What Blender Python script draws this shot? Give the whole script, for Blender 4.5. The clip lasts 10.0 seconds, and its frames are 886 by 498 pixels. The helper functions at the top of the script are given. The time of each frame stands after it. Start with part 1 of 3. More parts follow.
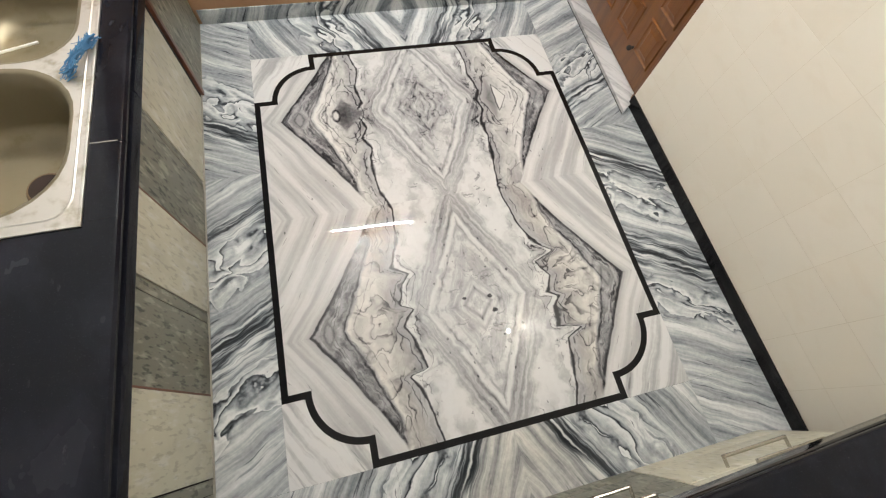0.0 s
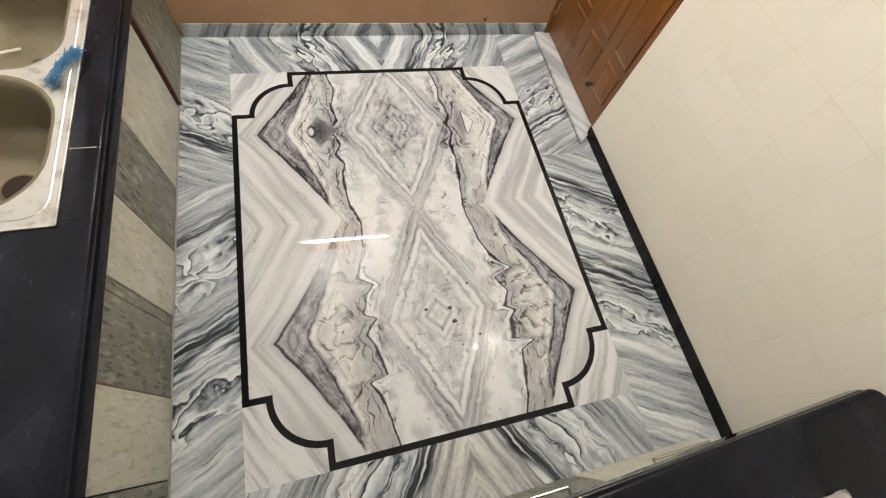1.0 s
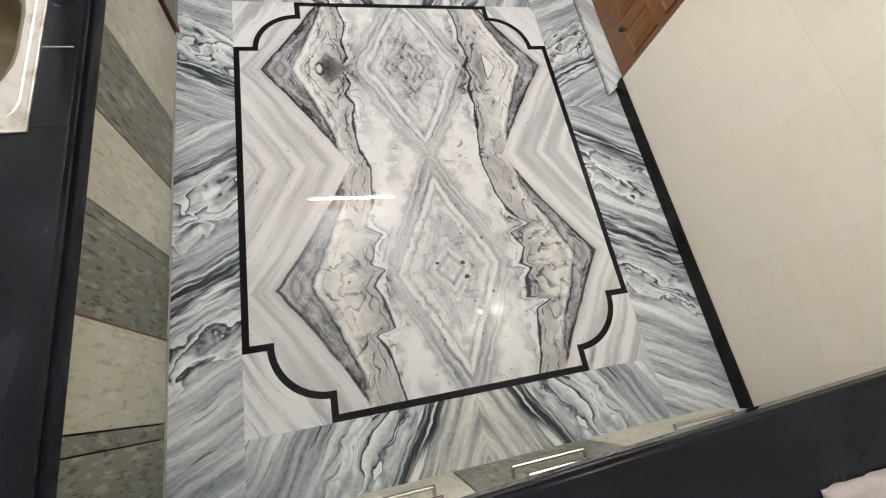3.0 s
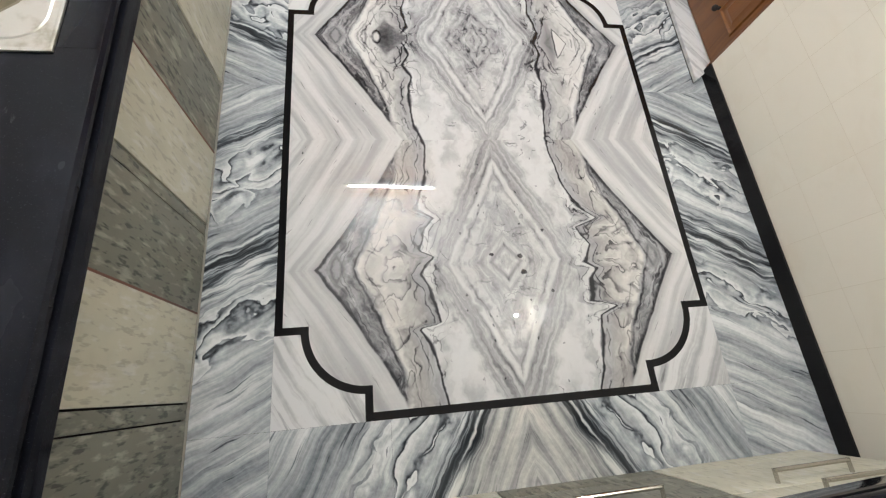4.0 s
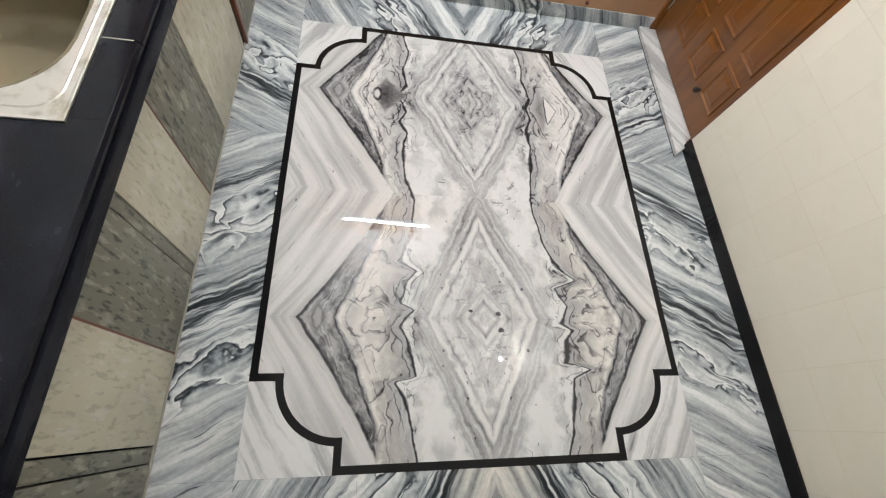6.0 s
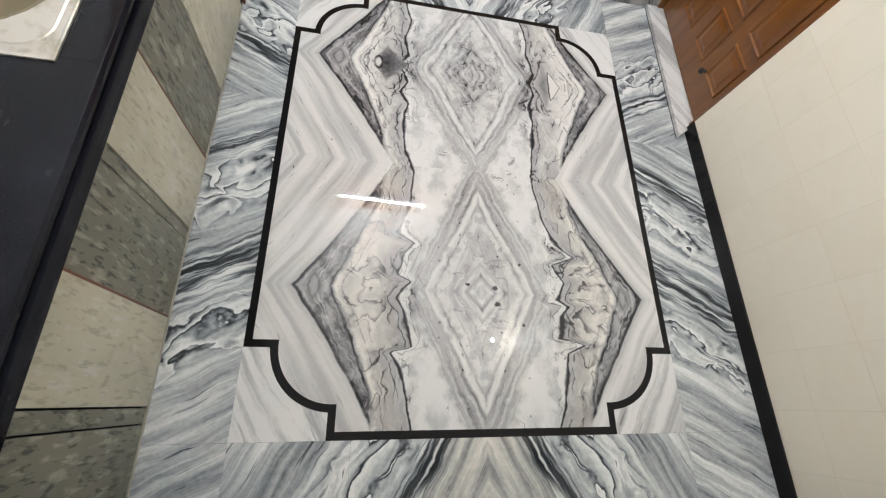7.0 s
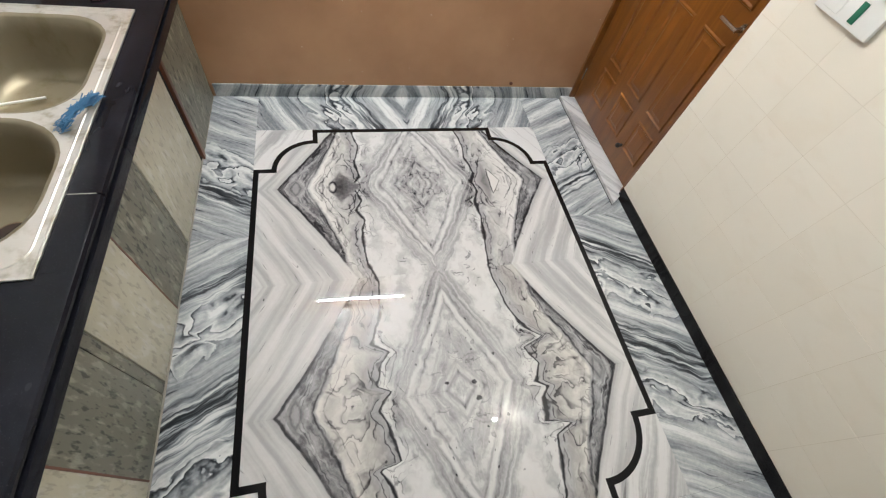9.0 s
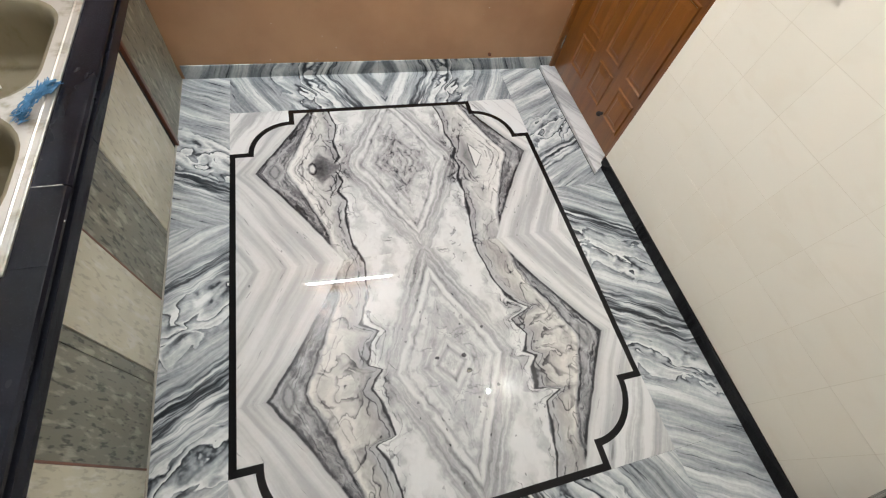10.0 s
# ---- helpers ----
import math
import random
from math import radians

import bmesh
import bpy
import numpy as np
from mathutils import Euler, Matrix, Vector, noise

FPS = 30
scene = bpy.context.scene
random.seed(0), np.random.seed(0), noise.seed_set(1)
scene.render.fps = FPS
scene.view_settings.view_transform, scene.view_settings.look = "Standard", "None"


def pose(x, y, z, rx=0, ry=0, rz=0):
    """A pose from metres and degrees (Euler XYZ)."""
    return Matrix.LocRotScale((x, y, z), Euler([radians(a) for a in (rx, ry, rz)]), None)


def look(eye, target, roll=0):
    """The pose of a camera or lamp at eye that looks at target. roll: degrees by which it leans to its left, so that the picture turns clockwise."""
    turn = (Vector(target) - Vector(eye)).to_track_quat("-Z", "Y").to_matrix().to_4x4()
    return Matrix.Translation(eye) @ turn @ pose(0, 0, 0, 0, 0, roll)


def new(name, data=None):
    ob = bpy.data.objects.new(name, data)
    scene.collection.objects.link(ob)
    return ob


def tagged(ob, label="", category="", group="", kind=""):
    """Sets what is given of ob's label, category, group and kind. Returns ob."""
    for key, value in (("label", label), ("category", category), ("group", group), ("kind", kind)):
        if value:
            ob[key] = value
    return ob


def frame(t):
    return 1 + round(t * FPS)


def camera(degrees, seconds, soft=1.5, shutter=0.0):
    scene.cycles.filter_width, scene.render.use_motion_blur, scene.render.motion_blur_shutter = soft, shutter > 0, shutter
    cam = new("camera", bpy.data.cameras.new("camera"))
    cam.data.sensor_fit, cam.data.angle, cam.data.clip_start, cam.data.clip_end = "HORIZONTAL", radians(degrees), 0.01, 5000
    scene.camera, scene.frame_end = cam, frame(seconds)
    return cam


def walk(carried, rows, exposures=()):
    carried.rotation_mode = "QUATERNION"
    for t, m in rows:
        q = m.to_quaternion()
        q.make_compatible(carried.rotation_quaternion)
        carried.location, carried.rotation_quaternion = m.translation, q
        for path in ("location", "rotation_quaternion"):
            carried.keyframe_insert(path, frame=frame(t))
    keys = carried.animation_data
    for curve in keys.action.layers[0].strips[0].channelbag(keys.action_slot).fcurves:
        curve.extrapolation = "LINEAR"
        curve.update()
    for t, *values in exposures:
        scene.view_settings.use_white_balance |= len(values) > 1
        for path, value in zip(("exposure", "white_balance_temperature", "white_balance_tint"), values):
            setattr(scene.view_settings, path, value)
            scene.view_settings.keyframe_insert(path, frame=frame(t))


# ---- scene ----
cam = camera(95.1, 10.0, soft=1.2)
PATH = [
    (0, (-0.38, -0.251, 1.597), (-0.019, 0.452, -0.24), 14.7),
    (0.5, (-0.366, -0.286, 1.626), (0.04, 0.452, -0.187), 23.9),
    (1, (-0.352, -0.309, 1.688), (0.136, 0.442, -0.101), 22.0),
    (1.5, (-0.364, -0.312, 1.776), (0.282, 0.623, 0.13), 25.1),
    (2, (-0.367, -0.323, 1.788), (0.403, 0.619, 0.2), 31.5),
    (2.5, (-0.374, -0.339, 1.709), (0.341, 0.46, 0.021), 35.0),
    (3, (-0.374, -0.334, 1.549), (0.076, 0.287, -0.298), 27.0),
    (3.2, (-0.383, -0.328, 1.477), (0.021, 0.29, -0.382), 25.0),
    (4.3, (-0.435, -0.283, 1.363), (-0.165, 0.365, -0.509), 19.3),
    (4.5, (-0.424, -0.247, 1.393), (-0.166, 0.489, -0.449), 15.6),
    (5, (-0.409, -0.205, 1.451), (-0.14, 0.678, -0.324), 14.2),
    (5.5, (-0.399, -0.22, 1.461), (-0.106, 0.653, -0.315), 17.6),
    (6, (-0.394, -0.245, 1.446), (-0.062, 0.534, -0.366), 23.4),
    (6.2, (-0.397, -0.249, 1.437), (-0.05, 0.47, -0.396), 26.2),
    (7.3, (-0.408, -0.313, 1.413), (-0.052, 0.4, -0.422), 30.2),
    (7.5, (-0.406, -0.332, 1.421), (-0.087, 0.411, -0.408), 28.4),
    (8, (-0.39, -0.316, 1.448), (-0.083, 0.468, -0.366), 20.1),
    (8.5, (-0.354, -0.264, 1.514), (0.088, 0.647, -0.211), 21.0),
    (9, (-0.352, -0.231, 1.558), (0.095, 0.793, -0.101), 15.3),
    (9.5, (-0.344, -0.234, 1.56), (0.153, 0.764, -0.101), 16.6),
    (10, (-0.333, -0.24, 1.558), (0.152, 0.682, -0.149), 16.0),
]
walk(cam, [(t, look(eye, target, roll)) for t, eye, target, roll in PATH],
     exposures=[(0.0, 0.0, 6700, 10), (0.8, 0.0, 6850, 10), (1.7, -0.15, 6620, 10), (2.2, -0.15, 6540, 10), (3.0, 0.0, 6450, 10), (4.5, 0.0, 6360, 10),
                (8.2, 0.0, 6360, 10), (9.0, -0.08, 6360, 10), (10.0, 0.0, 6360, 10)])

# ---- world and lamps ----
world = bpy.data.worlds.new("world")
scene.world = world
world.use_nodes = True
world.node_tree.nodes["Background"].inputs["Color"].default_value = (0.6, 0.7, 0.9, 1)
world.node_tree.nodes["Background"].inputs["Strength"].default_value = 0.02
TUBE_POWER, BULB_POWER = 1310.0, 3600.0

# ---- plan, in metres ----
LEFT, RIGHT, BACK, NEAR, TOP = -1.004, 1.104, 1.82, -0.622, 2.9   # cabinet fronts, skirting, back skirting, drawer fronts, ceiling
PANEL_X, PANEL_S, PANEL_N = 0.763, -0.378, 1.532               # centre line of the black inlay
STUB, NOTCH, ARC = 0.484, 0.278, 0.198
STRIP = 0.0125
MID = (PANEL_S + PANEL_N) / 2
SEAM_X, SEAM_Y, HALF = 0.02, 0.617, 0.517                      # bookmatch lines of the panel


# ---- node arithmetic ----
class Val:
    """A number that a node gives; arithmetic on it adds nodes."""
    tree = None

    def __init__(self, socket):
        self.socket = socket

    def __add__(self, o): return op("ADD", self, o)
    def __radd__(self, o): return op("ADD", o, self)
    def __sub__(self, o): return op("SUBTRACT", self, o)
    def __rsub__(self, o): return op("SUBTRACT", o, self)
    def __mul__(self, o): return op("MULTIPLY", self, o)
    def __rmul__(self, o): return op("MULTIPLY", o, self)
    def __truediv__(self, o): return op("DIVIDE", self, o)
    def __abs__(self): return op("ABSOLUTE", self)


def plug(socket, value):
    if isinstance(value, Val):
        Val.tree.links.new(value.socket, socket)
    else:
        socket.default_value = value


def op(kind, *values, clamp=False):
    node = Val.tree.nodes.new("ShaderNodeMath")
    node.operation, node.use_clamp = kind, clamp
    for socket, value in zip(node.inputs, values):
        plug(socket, value)
    return Val(node.outputs[0])


def smooth(a, b, x):
    node = Val.tree.nodes.new("ShaderNodeMapRange")
    node.interpolation_type = "SMOOTHSTEP"
    for socket, value in zip(node.inputs, (x, a, b, 0.0, 1.0)):
        plug(socket, value)
    return Val(node.outputs[0])


def bump_at(x, centre, width):
    return 1 - smooth(0.0, width, abs(x - centre))


def lerp(a, b, f):
    node = Val.tree.nodes.new("ShaderNodeMix")
    for socket, value in zip((node.inputs[0], node.inputs[2], node.inputs[3]), (f, a, b)):
        plug(socket, value)
    return Val(node.outputs[0])


def blend(a, b, f, how="MIX"):
    """Mixes two colours."""
    node = Val.tree.nodes.new("ShaderNodeMix")
    node.data_type, node.blend_type = "RGBA", how
    for socket, value in zip((node.inputs[0], node.inputs[6], node.inputs[7]), (f, a, b)):
        plug(socket, value if isinstance(value, (Val, float, int)) else (*value, 1))
    return Val(node.outputs[2])


def grain(x, y, z=0.0, detail=2.0, rough=0.55, twist=0.0):
    """Noise about 0 to 1 at a place."""
    v = Val.tree.nodes.new("ShaderNodeCombineXYZ")
    for socket, value in zip(v.inputs, (x, y, z)):
        plug(socket, value)
    node = Val.tree.nodes.new("ShaderNodeTexNoise")
    Val.tree.links.new(v.outputs[0], node.inputs["Vector"])
    for key, value in (("Scale", 1.0), ("Detail", detail), ("Roughness", rough), ("Distortion", twist)):
        node.inputs[key].default_value = value
    return Val(node.outputs[0])


def place():
    """x, y, z of the shaded point."""
    g = Val.tree.nodes.new("ShaderNodeNewGeometry")
    s = Val.tree.nodes.new("ShaderNodeSeparateXYZ")
    Val.tree.links.new(g.outputs["Position"], s.inputs[0])
    return [Val(o) for o in s.outputs]


def own_random():
    return Val(Val.tree.nodes.new("ShaderNodeObjectInfo").outputs["Random"])


def ramp(x, stops):
    node = Val.tree.nodes.new("ShaderNodeValToRGB")
    e = node.color_ramp.elements
    while len(e) < len(stops):
        e.new(0.5)
    for el, (at, colour) in zip(e, stops):
        el.position, el.color = at, (*colour, 1)
    plug(node.inputs[0], x)
    return Val(node.outputs[0])


def material(name, colour, rough=0.5, metal=0.0, relief=None, depth=0.001, **more):
    """Finishes the material begun with begin()."""
    b = Val.tree.nodes["Principled BSDF"]
    for key, value in (("Base Color", colour), ("Roughness", rough), ("Metallic", metal), *((k.replace("_", " "), v) for k, v in more.items())):
        plug(b.inputs[key], value if not isinstance(value, tuple) else (*value, 1))
    if relief is not None:
        n = Val.tree.nodes.new("ShaderNodeBump")
        n.inputs["Distance"].default_value = depth
        plug(n.inputs["Height"], relief)
        Val.tree.links.new(n.outputs[0], b.inputs["Normal"])


def begin(name):
    mat = bpy.data.materials.new(name)
    mat.use_nodes = True
    Val.tree = mat.node_tree
    return mat


# ---- materials ----
MARBLE = [(0.0, (0.018, 0.018, 0.021)), (0.25, (0.095, 0.095, 0.102)), (0.5, (0.255, 0.256, 0.264)), (0.75, (0.375, 0.377, 0.382)), (1.0, (0.575, 0.577, 0.578))]
BLUISH = [(0.0, (0.012, 0.014, 0.017)), (0.25, (0.072, 0.081, 0.091)), (0.5, (0.218, 0.237, 0.254)), (0.75, (0.385, 0.406, 0.418)), (1.0, (0.60, 0.615, 0.615))]


def profile(y, stops):
    """A height over the length of the panel, straight between its stops."""
    return ramp((y + 0.4) * 0.5, [((at + 0.4) * 0.5, (v, v, v)) for at, v in stops])


# distance of the black vein from the long seam, west and east of it
VEIN_WEST = ((-0.38, 0.252), (-0.264, 0.273), (-0.176, 0.294), (-0.122, 0.33), (-0.104, 0.258), (-0.05, 0.268), (0.02, 0.288), (0.068, 0.312), (0.1, 0.292),
             (0.131, 0.266), (0.157, 0.316), (0.238, 0.289), (0.281, 0.252), (0.318, 0.316), (0.444, 0.273), (0.593, 0.262), (0.698, 0.303), (0.88, 0.31),
             (0.923, 0.294), (0.985, 0.328), (1.043, 0.300), (1.137, 0.331), (1.2, 0.3), (1.303, 0.315), (1.42, 0.29), (1.5, 0.312))
VEIN_EAST = ((-0.38, 0.261), (-0.309, 0.288), (-0.18, 0.315), (-0.118, 0.322), (-0.088, 0.395), (-0.066, 0.3), (0.02, 0.312), (0.06, 0.347), (0.083, 0.304),
             (0.148, 0.334), (0.225, 0.294), (0.262, 0.39), (0.311, 0.318), (0.435, 0.269), (0.592, 0.24), (0.759, 0.258), (0.908, 0.276), (1.0, 0.262),
             (1.066, 0.296), (1.13, 0.275), (1.2, 0.305), (1.303, 0.276), (1.4, 0.285), (1.523, 0.255))


def panel_marble():
    """Bookmatched white marble: one slab's veins, folded about the seams."""
    mat = begin("panel_marble")
    x, y, z = place()
    sx, sy = x - SEAM_X, y - SEAM_Y
    side, north = op("GREATER_THAN", sx, 0.0), op("GREATER_THAN", sy, 0.0)
    u, w = abs(sx), abs(abs(sy) - HALF)
    seed = side * 0.22 + north * 3.0
    low = grain(u * 4.5, w * 4.5, seed) - 0.5
    mid = grain(u * 15, w * 13, seed + 5, 3) - 0.5
    fine = (grain(u * 60, w * 60, seed + 9, 4, 0.65) - 0.5) * 1.35
    loose = grain(x * 12, y * 9, seed + 40, 3) - 0.5
    # white ground with soft clouds and a few short wisps
    tone = 0.97 - 0.26 * smooth(0.42, 0.75, grain(u * 13 + mid * 2, w * 5, seed + 2, 3, 0.55)) + fine * 0.05
    wisp = op("PINGPONG", grain(u * 6 + mid, w * 5, seed + 20, 2, 0.5, 0.6) * 4, 0.5)
    tone = tone - 0.55 * bump_at(wisp, 0.02, 0.03) * smooth(0.56, 0.64, grain(u * 18, w * 14, seed + 21, 1))
    # diamonds round the slab corners: nested lines, a white rim, grey bands outside
    sway = grain(x * 4, y * 3.5, 8.0, 2) - 0.5
    tip = north * (1 - smooth(0.22, 0.48, w))
    d = u / (0.215 + 0.02 * tip) + w / (0.44 + 0.04 * tip) + mid * 0.13 + low * 0.09 + sway * 0.16
    keep = 0.35 + 0.65 * smooth(0.36, 0.60, grain(u * 10, w * 9, seed + 33, 2))
    ring = grain(d * 8 + mid * 1.0, u * 4 + low * 3, seed + 1, 3, 0.6)
    inner = 0.89 - 0.24 * smooth(0.40, 0.68, ring) - 0.22 * smooth(0.48, 0.66, grain(u * 22 + mid, w * 16, seed + 23, 3)) + fine * 0.16
    inner = inner - 0.30 * bump_at(wisp, 0.10, 0.05) * smooth(0.48, 0.6, grain(u * 16, w * 12, seed + 24, 1))
    core = 1 - smooth(0.50, 0.62, d)
    inner = inner - north * core * (0.10 + 0.20 * smooth(0.40, 0.62, ring))
    heart = (u + w * 0.85) / (0.055 + 0.02 * north) + mid * 0.22
    inner = inner - (0.30 - 0.12 * north) * bump_at(heart, 1.0, 0.25) + 0.12 * bump_at(heart, 0.55, 0.25) - 0.16 * bump_at(heart, 1.75, 0.25) - 0.12 * north * bump_at(heart, 0.2, 0.35)
    tone = lerp(tone, inner, 1 - smooth(0.90, 0.96, d))
    arm = smooth(0.97, 1.02, d) * (1 - smooth(1.18, 1.52, d + mid * 0.6 + low * 0.4))
    layers = grain(d * 13 + mid * 1.6, w * 4 + u * 2, seed + 4, 3, 0.6)
    tone = lerp(tone, 0.32 + 0.52 * smooth(0.25, 0.72, layers) + fine * 0.3, arm * 0.9)
    tone = lerp(tone, 0.97, 0.7 * keep * bump_at(d + 0.05 * fine, 0.915, 0.06)) - 0.24 * keep * bump_at(d, 0.84, 0.04) - 0.20 * keep * bump_at(d, 0.99, 0.05)
    tone = tone + 0.2 * keep * bump_at(d + 0.10 * mid, 1.085, 0.05)
    # jagged black vein
    yv = y + 0.016 * loose + 0.012 * mid
    vein = lerp(profile(yv, VEIN_WEST), profile(yv, VEIN_EAST), side)
    g = u - vein + 0.018 * mid + 0.012 * loose + 0.004 * fine
    # cream stone from the vein to the crescent: grey next to the vein, drawn-out streaks and a few curls
    e = u - 0.676 - 0.012 * tip + (0.74 - 0.22 * w) * w + 0.03 * low + 0.010 * mid + 0.03 * sway
    thick = (0.142 - 0.022 * side) * op("POWER", op("MAXIMUM", 1 - (w + 0.06 * sway) / 0.46, 0.0), 0.75)
    i = e + thick + 0.018 * mid + 0.02 * low
    streak = grain(g * 24 + mid * 1.8, w * 4, seed + 6, 3, 0.55)
    cream = 0.93 - 0.18 * smooth(0.42, 0.72, grain(g * 18 + mid * 2, w * 4, seed + 17, 3)) + fine * 0.10
    far_out = smooth(0.22, 0.42, w)
    near_vein = 1 - smooth(0.01, 0.15, g + 0.16 * mid + 0.06 * low)
    cream = cream - near_vein * (1 - 0.45 * tip) * (1 - 0.45 * far_out) * (0.30 + 0.30 * smooth(0.40, 0.68, streak))
    cream = cream - far_out * 0.20 * smooth(0.42, 0.68, grain(g * 38 + mid * 2, w * 5, seed + 26, 3))
    fold = grain(u * 9 + low * 2, w * 7 + loose * 1.2, seed + 8, 1, 0.4, 1.5)
    saw = op("FRACT", g * 5 + fold * 3.4)
    dark_fold = op("POWER", 1 - smooth(0.04, 0.42, saw), 2.0) * smooth(0.0, 0.06, saw)
    here = 0.14 + 0.78 * smooth(0.44, 0.60, grain(u * 9, w * 8, seed + 3, 1))
    cream = cream - 0.58 * dark_fold * here + 0.08 * bump_at(saw, 0.8, 0.2) * here
    tone = lerp(tone, cream, smooth(-0.001, 0.003, g))
    # the vein itself, with thin loops on its white side
    tone = tone - 0.90 * bump_at(g, 0.0, 0.006 + 0.011 * smooth(0.42, 0.7, grain(y * 14, u * 6, seed + 11))) * smooth(0.26, 0.40, grain(y * 8, seed, 3.3))
    tongue = smooth(-0.085, -0.03, g + 0.03 * loose) * (1 - smooth(-0.004, 0.0, g)) * (1 - far_out)
    tone = tone - 0.50 * tongue * op("POWER", 1 - smooth(0.0, 0.30, op("FRACT", g * 11 + fold * 4.2)), 2.0) * smooth(0.36, 0.52, grain(y * 7, u * 5, seed + 36))
    loop = g + 0.030 + 0.085 * mid + 0.03 * loose
    tone = tone - 0.50 * bump_at(loop, 0.0, 0.005) * smooth(0.46, 0.56, grain(y * 9, u * 4, seed + 13)) * (1 - far_out)
    tone = tone - 0.28 * (1 - smooth(0.0, 0.028, abs(loop + 0.012))) * smooth(0.44, 0.58, grain(y * 9, u * 4, seed + 13)) * (1 - far_out)
    tone = tone - 0.45 * bump_at(g + 0.04 * mid, 0.030, 0.004) * smooth(0.45, 0.55, grain(y * 11, u * 4, seed + 16))
    # dark eye that only the north slabs have
    west = north * (1 - side)
    eye = abs(u - 0.385 + 0.05 * low) / 0.082 + w / 0.11 + mid * 0.7
    shade = 0.08 + 0.30 * eye + 0.35 * (streak - 0.5) + 0.3 * fine
    tone = lerp(tone, shade, west * (1 - smooth(0.80, 1.05, eye)))
    hole = op("SQRT", op("POWER", (u - 0.432) / 0.016, 2.0) + op("POWER", w / 0.026, 2.0)) + mid * 1.6
    tone = lerp(tone, 0.88, west * (1 - smooth(0.6, 1.0, hole))) - 0.45 * west * bump_at(hole, 1.2, 0.25) * smooth(0.0, 0.02, w)
    east = north * side
    lid = abs(u - 0.352) / 0.055 + w / 0.15 + mid * 0.7
    tone = lerp(tone, 0.36 + 0.28 * lid + 0.4 * (streak - 0.5), east * (1 - smooth(0.75, 1.05, lid)))
    heart_hole = abs(u - 0.405 + 0.30 * w) / 0.030 + w / 0.088 + mid * 0.8
    tone = lerp(tone, 0.96, east * (1 - smooth(0.85, 1.0, heart_hole))) - 0.55 * east * bump_at(heart_hole, 1.02, 0.14)
    brow = abs(u - 0.40 + 0.12 * w) / 0.075 + w / 0.17 + mid * 0.9 + low * 0.4
    tone = tone - 0.5 * north * bump_at(brow, 1.3, 0.07) * smooth(0.40, 0.52, grain(u * 12, w * 12, seed + 31, 1)) - 0.3 * north * bump_at(brow, 1.75, 0.05) * smooth(0.48, 0.58, grain(u * 10, w * 10, seed + 34, 1))
    # dusky crescent with a nested tip, and the pale chevron streaks outside it
    crescent = smooth(-0.010, 0.010, i) * (1 - smooth(-0.006, 0.006, e)) * (1 - smooth(0.40, 0.47, w + 0.12 * mid))
    layer = grain(e * 34 + mid * 3.0 + low * 2, w * 5, seed + 10, 3, 0.65)
    dusk = 0.08 - 2.0 * e + 0.44 * smooth(0.3, 0.75, layer) + 0.5 * (grain(u * 7, w * 6, seed + 37, 2) - 0.5) + 0.30 * fine - 0.20 * smooth(0.56, 0.64, grain(i * 70 + mid * 3, w * 6, seed + 28, 2))
    dusk = dusk + 0.22 * smooth(0.54, 0.66, grain(i * 22 + mid * 3, w * 11, seed + 29, 2))
    nest = abs(u - 0.600 + 0.02 * side) * 1.1 + w * 0.7 + 0.05 * mid
    dusk = lerp(dusk, 0.50, 0.7 * (1 - smooth(0.03, 0.055, nest))) - 0.16 * bump_at(nest, 0.026, 0.012) + 0.14 * bump_at(nest, 0.055, 0.018) - 0.10 * bump_at(nest, 0.085, 0.018)
    tone = lerp(tone, dusk, crescent)
    tone = tone - 0.24 * bump_at(e, -0.008, 0.012) * crescent - 0.26 * bump_at(i, 0.010, 0.008) * crescent
    tone = tone + 0.14 * keep * bump_at(i, -0.012, 0.016) * (1 - smooth(0.0, 0.02, e)) - 0.34 * bump_at(i + 0.02 * mid, -0.034, 0.005) * smooth(0.42, 0.52, grain(w * 13, u * 5, seed + 32)) * (1 - smooth(0.0, 0.02, e))
    out = smooth(-0.004, 0.006, e)
    lane = grain(e * 15, w * 1.2 + u * 0.4, side * 0.22 + 12, 3, 0.55)
    hair = grain(e * 95, w * 9, side * 0.22 + 14, 2)
    slab = 0.68 + 0.28 * smooth(0.32, 0.62, lane) + 0.08 * fine + 0.16 * (grain(e * 60, w * 4, side * 0.22 + 22, 3) - 0.5) - 0.38 * smooth(0.68, 0.75, hair)
    tone = lerp(tone, slab, out)
    # specks
    tone = tone - 0.5 * smooth(0.80, 0.83, grain(u * 60, w * 38, seed + 15, 0)) * smooth(0.5, 0.6, grain(u * 4, w * 4, seed + 19))
    for px, py, size in ((0.076, 0.118, 0.013), (0.082, 0.058, 0.015), (-0.030, 0.130, 0.009)):
        spot = op("SQRT", op("POWER", x - px, 2.0) + op("POWER", (y - py) * 1.3, 2.0)) + fine * 0.012
        tone = tone - 0.75 * (1 - smooth(size * 0.55, size, spot))
    tone = op("MAXIMUM", op("MINIMUM", tone, 1.0), 0.0)
    colour = ramp(tone, MARBLE)
    warm = smooth(0.02, 0.06, g) * (1 - out) * (1 - crescent) * (0.5 + 0.5 * (1 - north))
    colour = blend(colour, (1.0, 0.955, 0.90), warm * 0.8, "MULTIPLY")
    colour = blend(colour, (0.985, 0.975, 0.965), out * 0.8, "MULTIPLY")
    material("panel_marble", colour, 0.008 + 0.006 * grain(x * 6, y * 6), IOR=1.5)
    return mat


